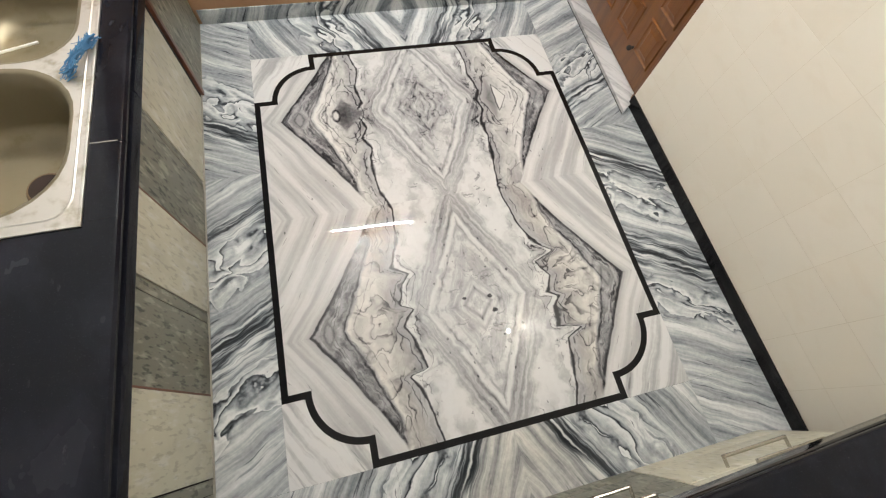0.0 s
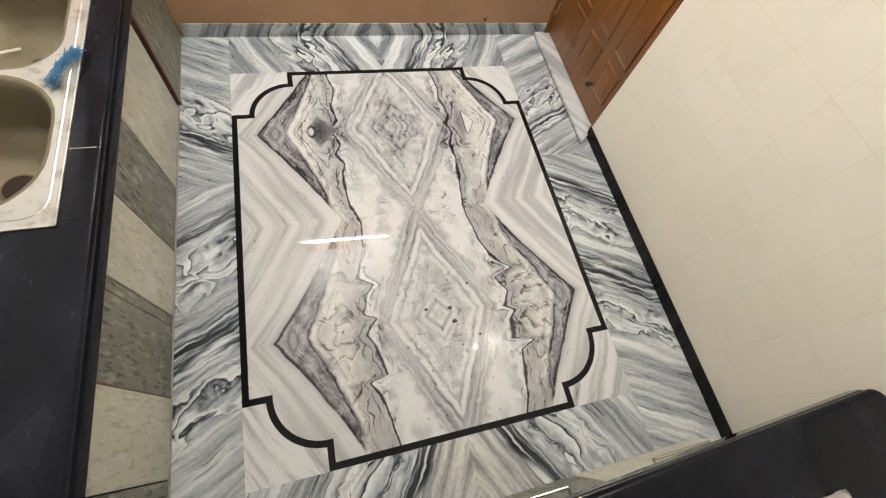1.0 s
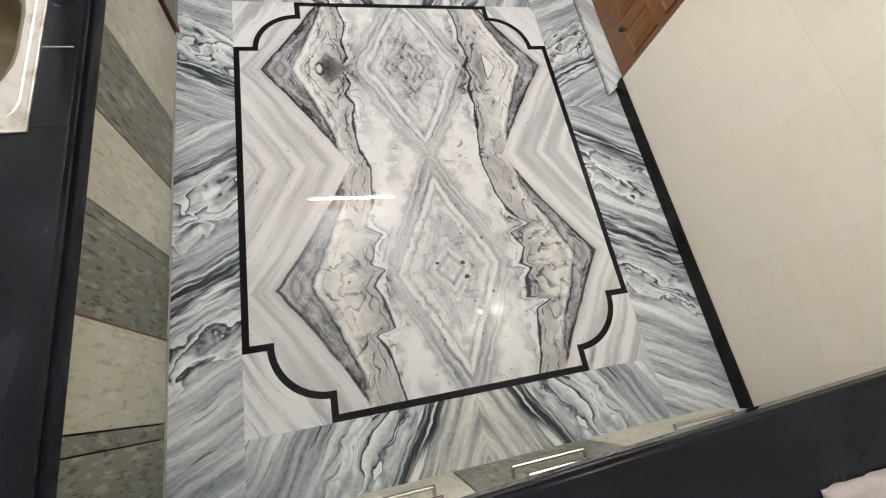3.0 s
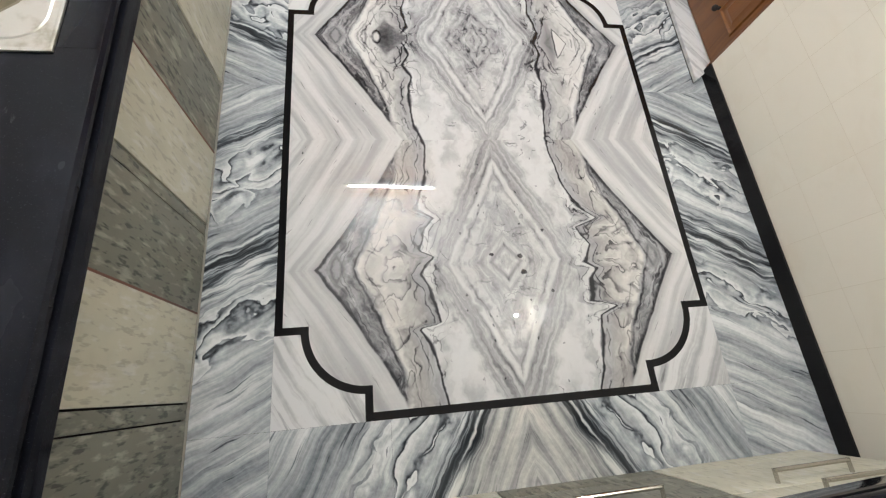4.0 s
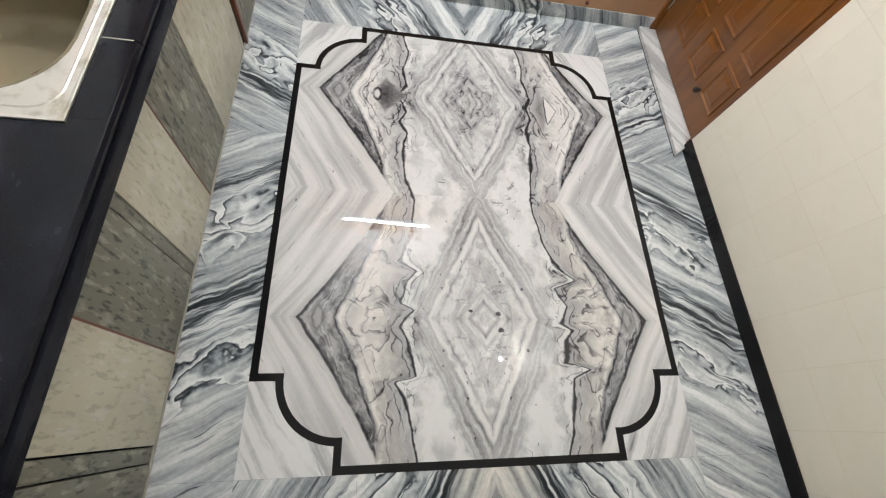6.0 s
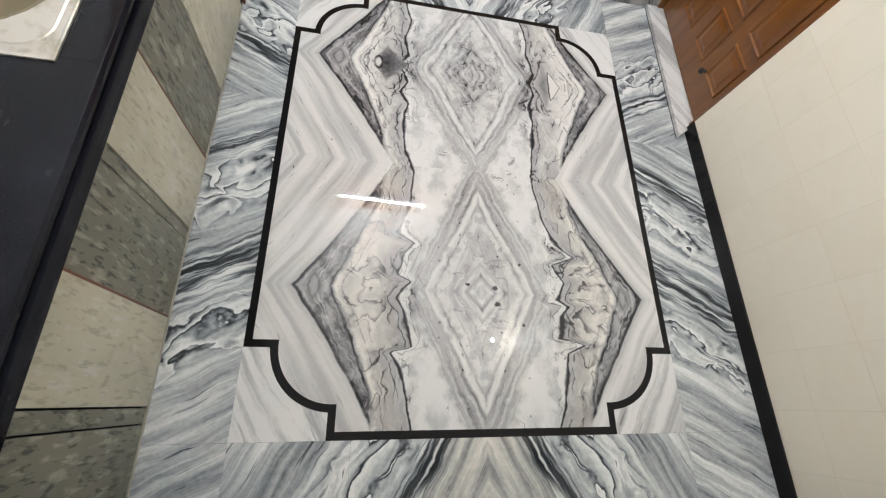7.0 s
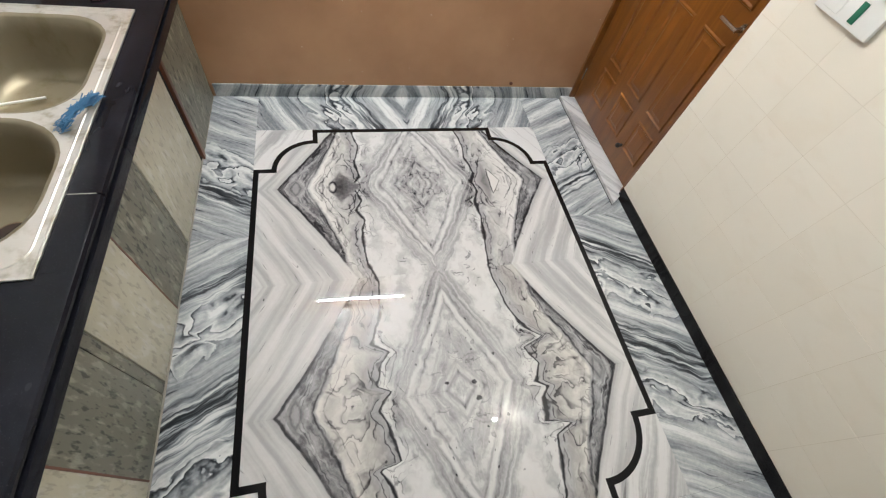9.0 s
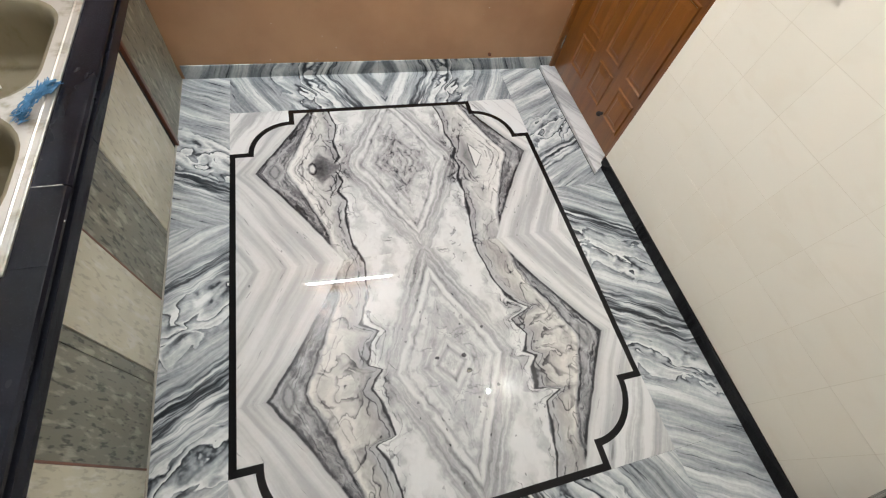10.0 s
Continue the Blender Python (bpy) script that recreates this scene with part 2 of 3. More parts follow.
def border_marble(name, along, centre, outward, second, fold=None, warm=0.0):
    """Fan-veined grey marble of one side of the border. along, outward: 'x' or 'y' and the line and way of the inlay."""
    mat = begin(name)
    x, y, z = place()
    a = x if along == "x" else y
    across = (y if along == "x" else x)
    edge, way = outward
    d = (across - edge) * way
    if fold:                                        # skirting: veins turn back up the wall
        d = op("MINIMUM", d, fold) - z
    s = a - centre
    c = abs(s)
    south = op("LESS_THAN", s, 0.0) if second else 0.0
    seed = south * 4.0 + (7.0 if way > 0 else 2.0) + (0.6 if along == "x" else 0.0)
    low = grain(c * 5, d * 5, seed) - 0.5
    mid = grain(c * 13, d * 11, seed + 3, 3) - 0.5
    fine = (grain(x * 60, y * 60, z * 60, 4, 0.65) - 0.5) * 1.35
    q = c - 0.52 * d + 0.05 * low + 0.012 * mid
    lane = grain(q * 17, d * 1.4, seed + 1, 4, 0.6)
    tone = 0.44 + 0.52 * smooth(0.32, 0.68, lane) + 0.25 * fine + 0.5 * (grain(q * 80, d * 5, seed + 8, 4, 0.6) - 0.5)
    hair = grain(q * 70, d * 5, seed + 2, 2)
    tone = tone - 0.35 * smooth(0.62, 0.72, hair)
    dark = bump_at(q, 0.17, 0.10)
    swirl = bump_at(q, 0.33, 0.19)
    if second:
        dark = op("MAXIMUM", dark, south * bump_at(q, 0.66, 0.15))
        swirl = op("MAXIMUM", swirl, south * bump_at(q, 0.88, 0.14))
    bars = grain(q * 46 + mid * 1.2, d * 3.5, seed + 5, 3, 0.6)
    tone = lerp(tone, 0.02 + 0.95 * smooth(0.38, 0.68, bars), op("MINIMUM", dark * 1.5, 1.0))
    curl = grain(q * 12 + low * 1.5 + mid * 0.6, d * 6.5 + low * 2 + mid * 0.5, seed + 6, 1.5, 0.45, 1.1)
    saw = op("FRACT", q * 10 + curl * 3.2 + mid * 0.5)
    dark_fold = op("POWER", 1 - smooth(0.05, 0.55, saw), 2.0) * smooth(0.0, 0.09, saw)
    mesh = 0.66 + 0.30 * smooth(0.35, 0.95, saw) + 0.55 * (bars - 0.5) + 0.3 * fine + 0.25 * (grain(q * 80, d * 6, seed + 8, 4, 0.6) - 0.5)
    mesh = mesh - 0.62 * dark_fold * (0.35 + 0.65 * smooth(0.38, 0.55, grain(q * 9, d * 7, seed + 9, 1)))
    tone = lerp(tone, mesh, op("MINIMUM", swirl * 1.8, 1.0) * (1 - 0.6 * dark))
    tone = op("MAXIMUM", op("MINIMUM", tone, 1.0), 0.0)
    colour = blend(ramp(tone, BLUISH), (1.0, 0.93, 0.85), warm * (1 - smooth(0.06, 0.22, q)), "MULTIPLY")
    material(name, colour, 0.008 + 0.006 * grain(x * 6, y * 6), IOR=1.5)
    return mat


def corner_marble():
    mat = begin("corner_marble")
    x, y, z = place()
    a, b = abs(x), abs(y - MID)
    q = a + 0.60 * b
    low = grain(a * 6, b * 6, 3.0) - 0.5
    lane = grain(q * 20 + low, b * 1.5 + x, y * 0.4, 4)
    tone = 0.62 + 0.5 * smooth(0.3, 0.65, lane) + 0.2 * (grain(x * 55, y * 55, 0.0, 4) - 0.5)
    tone = tone - 0.25 * smooth(0.64, 0.74, grain(q * 80, b * 8, x))
    material("corner_marble", ramp(op("MINIMUM", tone, 1.0), MARBLE), 0.015, IOR=1.5)
    return mat


def plain(name, colour, rough, metal=0.0, spread=0.12, scale=30.0, relief=0.0, **more):
    """A surface with faint grain and stains."""
    mat = begin(name)
    x, y, z = place()
    n, big = grain(x * scale, y * scale, z * scale, 4), grain(x * 3, y * 3, z * 3, 3)
    f = 1 - spread + spread * (n + big)
    c = blend(colour, (0, 0, 0), op("MAXIMUM", 1 - f, 0.0))
    material(name, c, rough * (0.8 + 0.4 * big), metal, n if relief else None, relief or 0.001, **more)
    return mat


def laminate(name, ground, dash, amount):
    """Laminate with short upright dashes."""
    mat = begin(name)
    x, y, z = place()
    r = own_random()
    a = x + y
    n = grain(a * 78, z * 21, r * 9, 2)
    m = grain(a * 50, z * 14, r * 9 + 4, 3)
    cloud = grain(a * 9, z * 7, r * 5, 3)
    c = blend(ground, dash, smooth(0.54, 0.66, n) * amount)
    c = blend(c, tuple(min(0.7, v * 2.0) for v in ground), smooth(0.52, 0.68, m) * 0.8 * amount)
    c = blend(c, tuple(v * 0.62 for v in ground), smooth(0.4, 0.8, cloud) * 0.45)
    material(name, c, 0.38, relief=n, depth=0.0004)
    return mat


def wood(name, dark, light, rough=0.32):
    mat = begin(name)
    x, y, z = place()
    a = y + x
    warp = grain(a * 5, z * 1.2, 0.0, 3)
    n = grain(a * 26 + warp * 7, z * 1.6, 1.0, 4, 0.6)
    pores = grain(a * 260, z * 9, 2.0, 2)
    c = blend(dark, light, smooth(0.3, 0.7, n))
    c = blend(c, tuple(v * 0.5 for v in dark), smooth(0.6, 0.75, pores) * 0.3)
    material(name, c, rough, relief=pores, depth=0.0003, Coat_Weight=0.35, Coat_Roughness=0.2)
    return mat


def granite():
    mat = begin("black_granite")
    x, y, z = place()
    speck = grain(x * 420, y * 420, z * 420, 1)
    smear = grain(x * 7, y * 4, z * 7, 4, 0.6)
    c = blend((0.0055, 0.006, 0.0085), (0.024, 0.024, 0.029), smooth(0.64, 0.8, speck))
    c = blend(c, (0.019, 0.020, 0.028), smooth(0.45, 0.72, smear) * 0.45)
    c = blend(c, (0.35, 0.34, 0.32), smooth(0.76, 0.82, grain(x * 150 + y * 63 + smear * 9, y * 140 - x * 71, z * 150 + smear * 14, 2)) * smooth(0.45, 0.6, smear) * 0.3)
    c = blend(c, (0.10, 0.10, 0.105), smooth(0.66, 0.74, grain(x * 22, y * 9, z * 22, 5, 0.7)) * 0.35)
    material("black_granite", c, 0.10 + 0.24 * smooth(0.45, 0.75, smear), IOR=1.22)
    return mat


def steel(name, colour, rough):
    mat = begin(name)
    x, y, z = place()
    brush = grain(x * 30, y * 260, z * 60, 3)
    stain = grain(x * 14, y * 14, z * 9, 4, 0.6)
    c = blend(colour, (0.22, 0.18, 0.10), smooth(0.50, 0.72, stain) * 0.7)
    material(name, c, rough + 0.12 * stain, 0.85, brush, 0.0002)
    return mat


def brown_paint():
    mat = begin("brown_paint")
    x, y, z = place()
    roll = grain(x * 90, y * 90, z * 90, 3)
    cloud = grain(x * 2.2, z * 2.2, 0.0, 4)
    c = blend((0.37, 0.195, 0.098), (0.455, 0.26, 0.138), smooth(0.3, 0.7, cloud))
    c = blend(c, (0.7, 0.62, 0.52), smooth(0.865, 0.88, grain(x * 46, z * 46, 5.0, 0)) * 0.8)
    material("brown_paint", c, 0.34 + 0.1 * cloud, relief=roll, depth=0.0005)
    return mat


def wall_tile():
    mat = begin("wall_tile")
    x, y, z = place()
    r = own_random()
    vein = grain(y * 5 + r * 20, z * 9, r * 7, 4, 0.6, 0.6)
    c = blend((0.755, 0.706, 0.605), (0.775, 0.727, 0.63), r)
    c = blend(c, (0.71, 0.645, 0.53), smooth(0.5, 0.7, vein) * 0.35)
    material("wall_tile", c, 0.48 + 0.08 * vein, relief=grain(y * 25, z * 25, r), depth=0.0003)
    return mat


def glow(name, colour, strength):
    mat = begin(name)
    material(name, (0.9, 0.9, 0.9), 0.4, Emission_Color=colour, Emission_Strength=strength)
    return mat


M_PANEL = panel_marble()
M_LEFT = border_marble("border_marble_west", "y", 0.87, (-PANEL_X, -1), True)
M_RIGHT = border_marble("border_marble_east", "y", 0.87, (PANEL_X, 1), True)
M_BACK = border_marble("border_marble_north", "x", SEAM_X, (PANEL_N, 1), False, BACK - PANEL_N)
M_FRONT = border_marble("border_marble_south", "x", SEAM_X, (PANEL_S, -1), False, None, 0.8)
M_CORNER = corner_marble()
M_BLACK = plain("black_stone", (0.009, 0.0085, 0.009), 0.09, spread=0.3, scale=200, IOR=1.3)
M_GRANITE = granite()
M_EDGE_STONE = plain("polished_granite_edge", (0.008, 0.008, 0.0095), 0.10, spread=0.3, scale=200, IOR=1.65)
M_BEIGE = laminate("beige_laminate", (0.54, 0.522, 0.415), (0.26, 0.245, 0.185), 0.5)
M_GREY = laminate("grey_laminate", (0.175, 0.172, 0.135), (0.045, 0.047, 0.037), 1.0)
M_DOOR = wood("stained_wood", (0.125, 0.039, 0.004), (0.19, 0.066, 0.008))
M_EDGE = wood("red_wood_edge", (0.075, 0.020, 0.008), (0.17, 0.048, 0.016))
# near-black; gives gaps and holes their shade, and colours the door stop
M_GAP = plain("dark_gap", (0.015, 0.011, 0.009), 0.8)
M_BROWN = brown_paint()
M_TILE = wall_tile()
M_GROUT = plain("grout", (0.675, 0.615, 0.505), 0.8, spread=0.3, scale=12)
M_PLASTER = plain("white_plaster", (0.86, 0.85, 0.82), 0.85, relief=0.0008)
M_DULL = plain("pale_wall_paint", (0.60, 0.605, 0.60), 0.6, relief=0.0005)
M_MORTAR = plain("mortar", (0.10, 0.10, 0.10), 0.9)
M_CAULK = plain("dirty_filler", (0.30, 0.285, 0.245), 0.7, spread=0.6)
M_STEEL = steel("sink_steel", (0.56, 0.545, 0.51), 0.38)
# browner for stains; also darker than the rim, with the bowls' shade in its colour
M_BASIN_DIM = steel("dimmed_basin_steel", (0.27, 0.235, 0.165), 0.46)
M_CHROME = plain("chrome", (0.50, 0.48, 0.44), 0.24, 1.0)
M_WHITE = plain("white_plastic", (0.80, 0.80, 0.77), 0.3, spread=0.04)
M_GREEN = plain("green_plastic", (0.025, 0.14, 0.085), 0.3)
M_RING = plain("stained_ring", (0.17, 0.11, 0.06), 0.5, 0.4, spread=0.5, scale=60)
# rust brown, darkened to carry the shade inside a drain
M_RUST_SHADED = plain("shaded_rust", (0.022, 0.009, 0.005), 0.8, spread=0.6, scale=90)
M_BLUE = plain("blue_scourer", (0.02, 0.125, 0.26), 0.6, spread=0.6, scale=160)
M_PINK = plain("pink_soap", (0.85, 0.23, 0.22), 0.45)
M_CLOTH = plain("pale_cloth", (0.33, 0.29, 0.285), 0.9, scale=220, relief=0.001)
M_TUBE = glow("tube_glow", (0.965, 0.99, 0.99), TUBE_POWER)
M_BULB = glow("bulb_glow", (1.0, 1.0, 0.97), BULB_POWER)


# ---- mesh helpers ----
def link(name, bm, mat, smooth_angle=None):
    me = bpy.data.meshes.new(name)
    bmesh.ops.recalc_face_normals(bm, faces=bm.faces)
    bm.to_mesh(me)
    bm.free()
    me.materials.append(mat)
    if smooth_angle:
        me.shade_smooth()
        me.set_sharp_from_angle(angle=radians(smooth_angle))
    return new(name, me)


def part(name, bm, mat, parent, label="", smooth_angle=30):
    ob = link(name, bm, mat, smooth_angle)
    ob.parent = parent
    return tagged(ob, label) if label else ob


def thing(name, label, category, group="", at=(0, 0, 0)):
    """An Empty at the base of a thing."""
    ob = new(name)
    ob.empty_display_size = 0.05
    return tagged(ob, label, category, group)


def box(lo, hi, bevel=0.0, bm=None):
    bm = bm or bmesh.new()
    vs = [bm.verts.new(p) for p in ((lo[0], lo[1], lo[2]), (hi[0], lo[1], lo[2]), (hi[0], hi[1], lo[2]), (lo[0], hi[1], lo[2]),
                                    (lo[0], lo[1], hi[2]), (hi[0], lo[1], hi[2]), (hi[0], hi[1], hi[2]), (lo[0], hi[1], hi[2]))]
    fs = [bm.faces.new([vs[n] for n in q]) for q in ((3, 2, 1, 0), (4, 5, 6, 7), (0, 1, 5, 4), (1, 2, 6, 5), (2, 3, 7, 6), (3, 0, 4, 7))]
    if bevel:
        edges = list({e for f in fs for e in f.edges})
        bmesh.ops.bevel(bm, geom=edges, offset=bevel, segments=2, affect="EDGES", profile=0.6)
    return bm


def prism(outline, z0, z1, bm=None):
    """An upright solid over an outline in x and y."""
    bm = bm or bmesh.new()
    low, high = ([bm.verts.new((x, y, z)) for x, y in outline] for z in (z0, z1))
    bm.faces.new(low[::-1])
    bm.faces.new(high)
    n = len(outline)
    for k in range(n):
        bm.faces.new((low[k], low[(k + 1) % n], high[(k + 1) % n], high[k]))
    return bm


def bar(a, b, radius, sides=10, bm=None):
    """A round bar from a to b."""
    bm = bm or bmesh.new()
    a, b = Vector(a), Vector(b)
    m = Matrix.Translation((a + b) / 2) @ (b - a).to_track_quat("Z", "Y").to_matrix().to_4x4()
    bmesh.ops.create_cone(bm, cap_ends=True, segments=sides, radius1=radius, radius2=radius, depth=(b - a).length, matrix=m)
    return bm


def swept(profile, y0, y1, axis="y"):
    """A profile of (across, z) drawn along y or x."""
    bm = bmesh.new()
    ends = []
    for at in (y0, y1):
        ends.append([bm.verts.new((p, at, z) if axis == "y" else (at, p, z)) for p, z in profile])
    n = len(profile)
    bm.faces.new(ends[0])
    bm.faces.new(ends[1][::-1])
    for k in range(n):
        bm.faces.new((ends[0][k], ends[1][k], ends[1][(k + 1) % n], ends[0][(k + 1) % n]))
    return bm


def cut(bm, point, normal):
    """Keeps the side of the plane away from the normal, and closes the cut."""
    r = bmesh.ops.bisect_plane(bm, geom=bm.verts[:] + bm.edges[:] + bm.faces[:], plane_co=point, plane_no=normal, clear_outer=True)
    bmesh.ops.contextual_create(bm, geom=[e for e in r["geom_cut"] if isinstance(e, bmesh.types.BMEdge)])
    return bm


# ---- walls, ceiling ----
def setting(name, bm, mat, label, category):
    return tagged(link(name, bm, mat), label, category, kind="structure")


floor = setting("floor", box((-1.6, -1.7, -0.12), (1.3, 2.0, -0.02)), M_MORTAR, "bookmatched white and grey marble kitchen floor", "floor")
setting("ceiling", box((-1.6, -1.7, TOP), (1.3, 2.0, TOP + 0.1)), M_PLASTER, "plain white plastered ceiling", "ceiling")
setting("wall_north", box((-1.6, BACK + 0.004, -0.02), (1.3, 2.0, TOP)), M_BROWN, "smooth wall painted glossy brown above marble skirting", "wall")
setting("wall_west", box((-1.6, -1.7, -0.02), (-1.48, BACK + 0.004, TOP)), M_DULL, "plain pale wall behind the sink counter", "wall")
setting("wall_south", box((-1.48, -1.7, -0.02), (1.114, -1.58, TOP)), M_DULL, "plain pale wall behind the near counter", "wall")
wall_bm = box((1.114, -1.7, -0.02), (1.3, 0.985, TOP))
box((1.114, 0.985, 2.1), (1.3, BACK + 0.004, TOP), bm=wall_bm)
wall_east = setting("wall_east", wall_bm, M_GROUT, "wall of pale beige square tiles with faint joints", "wall")
setting("wall_beyond", box((1.28, 0.985, -0.02), (1.3, BACK + 0.004, 2.1)), M_PLASTER, "plain wall closing the door opening", "wall")
setting("skirting_east", box((RIGHT, -1.58, -0.02), (1.114, 0.985, 0.062), 0.0015), M_BLACK, "polished black stone skirting along the tiled wall", "skirting")

# ---- marble skirting of the back wall, in bookmatched lengths ----
skirting = setting("skirting_north", box((-0.99, BACK + 0.002, 0.0), (1.14, BACK + 0.0035, 0.072)), M_MORTAR, "grey veined marble skirting under the brown wall", "skirting")
for x0, x1 in ((-0.99, -0.47), (-0.47, SEAM_X), (SEAM_X, 0.51), (0.51, 1.14)):
    part("skirting_piece", box((x0 + 0.0004, BACK - 0.004, 0.0), (x1 - 0.0004, BACK + 0.002, 0.078), 0.0008), M_BACK, skirting)


# ---- floor: inlay, panel slabs, border slabs ----
def outline(shift):
    """The inlay's outline, moved outwards by shift, anticlockwise from the south-west notch."""
    a, c = PANEL_X + shift, STUB + shift
    south, step = PANEL_S - shift - MID, PANEL_S + NOTCH - shift - MID
    r = ARC + shift
    cx, cy = -STUB, PANEL_S + NOTCH - MID
    steps = 14
    quarter = [(-a, step)]
    # the arc is centred where the two stubs would meet, and bulges to the corner
    first = math.asin(min(1, shift / r)) if shift > 0 else -math.asin(min(1, -shift / r))
    for k in range(steps + 1):
        t = math.pi + first + (math.pi / 2 - 2 * first) * k / steps
        quarter.append((cx + r * math.cos(t), cy + r * math.sin(t)))
    quarter.append((-c, south))
    flip_x = [(-x, y) for x, y in quarter[::-1]]
    low = quarter + flip_x
    return [(x, y + MID) for x, y in low] + [(x, -y + MID) for x, y in low[::-1]]


inside, outside = outline(-STRIP), outline(STRIP)
count = len(inside)
strip_starts = [0, 1, 15, 16, 17, 18, 32, 33]
for base in (0, 34):
    marks = [base + s for s in strip_starts] + [base + 34]
    for a, b in zip(marks, marks[1:]):
        ring = [outside[k % count] for k in range(a, b + 1)] + [inside[k % count] for k in range(b, a - 1, -1)]
        part("inlay_strip", prism(ring, -0.012, 0.0003), M_BLACK, floor)

rows = (-0.5, SEAM_Y - HALF, SEAM_Y, SEAM_Y + HALF, 1.7)
for col in ((-1.0, SEAM_X), (SEAM_X, 1.0)):
    for y0, y1 in zip(rows, rows[1:]):
        bm = prism(inside, -0.012, 0.0)
        for point, normal in (((col[0] + 0.0002, 0, 0), (-1, 0, 0)), ((col[1] - 0.0002, 0, 0), (1, 0, 0)), ((0, y0 + 0.0002, 0), (0, -1, 0)), ((0, y1 - 0.0002, 0), (0, 1, 0))):
            cut(bm, point, normal)
        part("marble_slab", bm, M_PANEL, floor, smooth_angle=None)

OX, OS, ON = PANEL_X + STRIP, PANEL_S - STRIP, PANEL_N + STRIP
J = 0.0003
for x0, x1, mat in ((-1.02, -OX, M_LEFT), (OX, 1.14, M_RIGHT)):
    for y0, y1 in ((-0.75, OS), (OS, 0.37), (0.37, 0.87), (0.87, 1.37), (1.37, BACK + 0.003)):
        part("border_slab", box((x0 + J, y0 + J, -0.012), (x1 - J, y1 - J, 0.0)), mat, floor, smooth_angle=None)
for y0, y1, mat in ((-0.75, OS, M_FRONT), (ON, BACK + 0.003, M_BACK)):
    for x0, x1 in ((-OX, -0.42), (-0.42, SEAM_X), (SEAM_X, 0.46), (0.46, OX)):
        part("border_slab", box((x0 + J, y0 + J, -0.012), (x1 - J, y1 - J, 0.0)), mat, floor, smooth_angle=None)
corner = outside[0:17]                               # left step, arc and stub of the south-west corner
for fx in (1, -1):
    for fy in (1, -1):
        pts = [(-OX + J, OS + J)] + [(x, y) for x, y in corner[::-1]]
        pts = [(x * fx, MID + (y - MID) * fy) for x, y in pts]
        part("corner_slab", prism(pts, -0.012, 0.0), M_CORNER, floor, smooth_angle=None)

# ---- door, its frame and threshold ----
setting("threshold", prism([(1.048, 0.925), (1.20, 1.035), (1.20, BACK - 0.006), (1.058, BACK - 0.006)], 0.002, 0.02), M_CORNER, "pale marble threshold slab below the wooden door", "threshold")
setting("threshold_joint", prism([(1.0445, 0.921), (1.048, 0.925), (1.058, BACK - 0.006), (1.0545, BACK - 0.006)], 0.0, 0.0022), M_GAP, "dark open joint along the marble threshold", "joint")

door = thing("door", "closed brown wooden door with raised panels", "door")
frame_bm = box((1.120, 0.986, 0.02), (1.20, 1.004, 2.09), 0.002)
part("door_frame", frame_bm, M_DOOR, door)
part("door_frame", box((1.120, 1.802, 0.02), (1.20, BACK + 0.002, 2.09), 0.002), M_DOOR, door)
part("door_frame", box((1.120, 1.004, 2.05), (1.20, 1.802, 2.09), 0.002), M_DOOR, door)
leaf = part("leaf", box((1.150, 1.006, 0.026), (1.182, 1.80, 2.046), 0.002), M_DOOR, door)
cols = ((1.05, 1.205), (1.275, 1.43), (1.50, 1.655))
levels = ((0.15, 0.335), (0.385, 0.83), (0.96, 1.55), (1.61, 1.95))
X_FACE = 1.150


def raised_panel(y0, y1, z0, z1):
    """Moulded frame and raised field of one door panel."""
    bm = bmesh.new()
    m = 0.016
    loops = ((0.0, 0.0), (0.004, -0.007), (0.010, -0.008), (m, -0.001), (m + 0.008, -0.002), (m + 0.026, -0.009))
    rings = []
    for inset, out in loops:
        rings.append([bm.verts.new((X_FACE + out, y, z)) for y, z in ((y0 + inset, z0 + inset), (y1 - inset, z0 + inset), (y1 - inset, z1 - inset), (y0 + inset, z1 - inset))])
    for a, b in zip(rings, rings[1:]):
        for k in range(4):
            bm.faces.new((a[k], a[(k + 1) % 4], b[(k + 1) % 4], b[k]))
    bm.faces.new(rings[-1])
    return bm


for y0, y1 in cols:
    for z0, z1 in levels:
        part("raised_panel", raised_panel(y0, y1, z0, z1), M_DOOR, leaf, smooth_angle=20)
handle = part("handle", bar((1.105, 1.015, 0.905), (1.105, 1.115, 0.905), 0.0075, 12), M_CHROME, door, "chrome lever handle")
part("stem", bar((1.150, 1.025, 0.905), (1.105, 1.025, 0.905), 0.009, 12), M_CHROME, handle)
part("rose", bar((1.150, 1.025, 0.905), (1.144, 1.025, 0.905), 0.022, 18), M_CHROME, handle)
for zc in (0.19, 0.95, 1.80):
    part("hinge", bar((1.146, 1.803, zc - 0.04), (1.146, 1.803, zc + 0.04), 0.0055, 10), M_CHROME, door, "bright steel hinge")
knob = bmesh.new()
bmesh.ops.create_uvsphere(knob, u_segments=14, v_segments=8, radius=0.014, matrix=Matrix.Translation((1.125, 1.212, 0.158)))
bar((1.15, 1.212, 0.158), (1.127, 1.212, 0.158), 0.008, bm=knob)
part("door_stop", knob, M_GAP, door, "small dark round door stop")


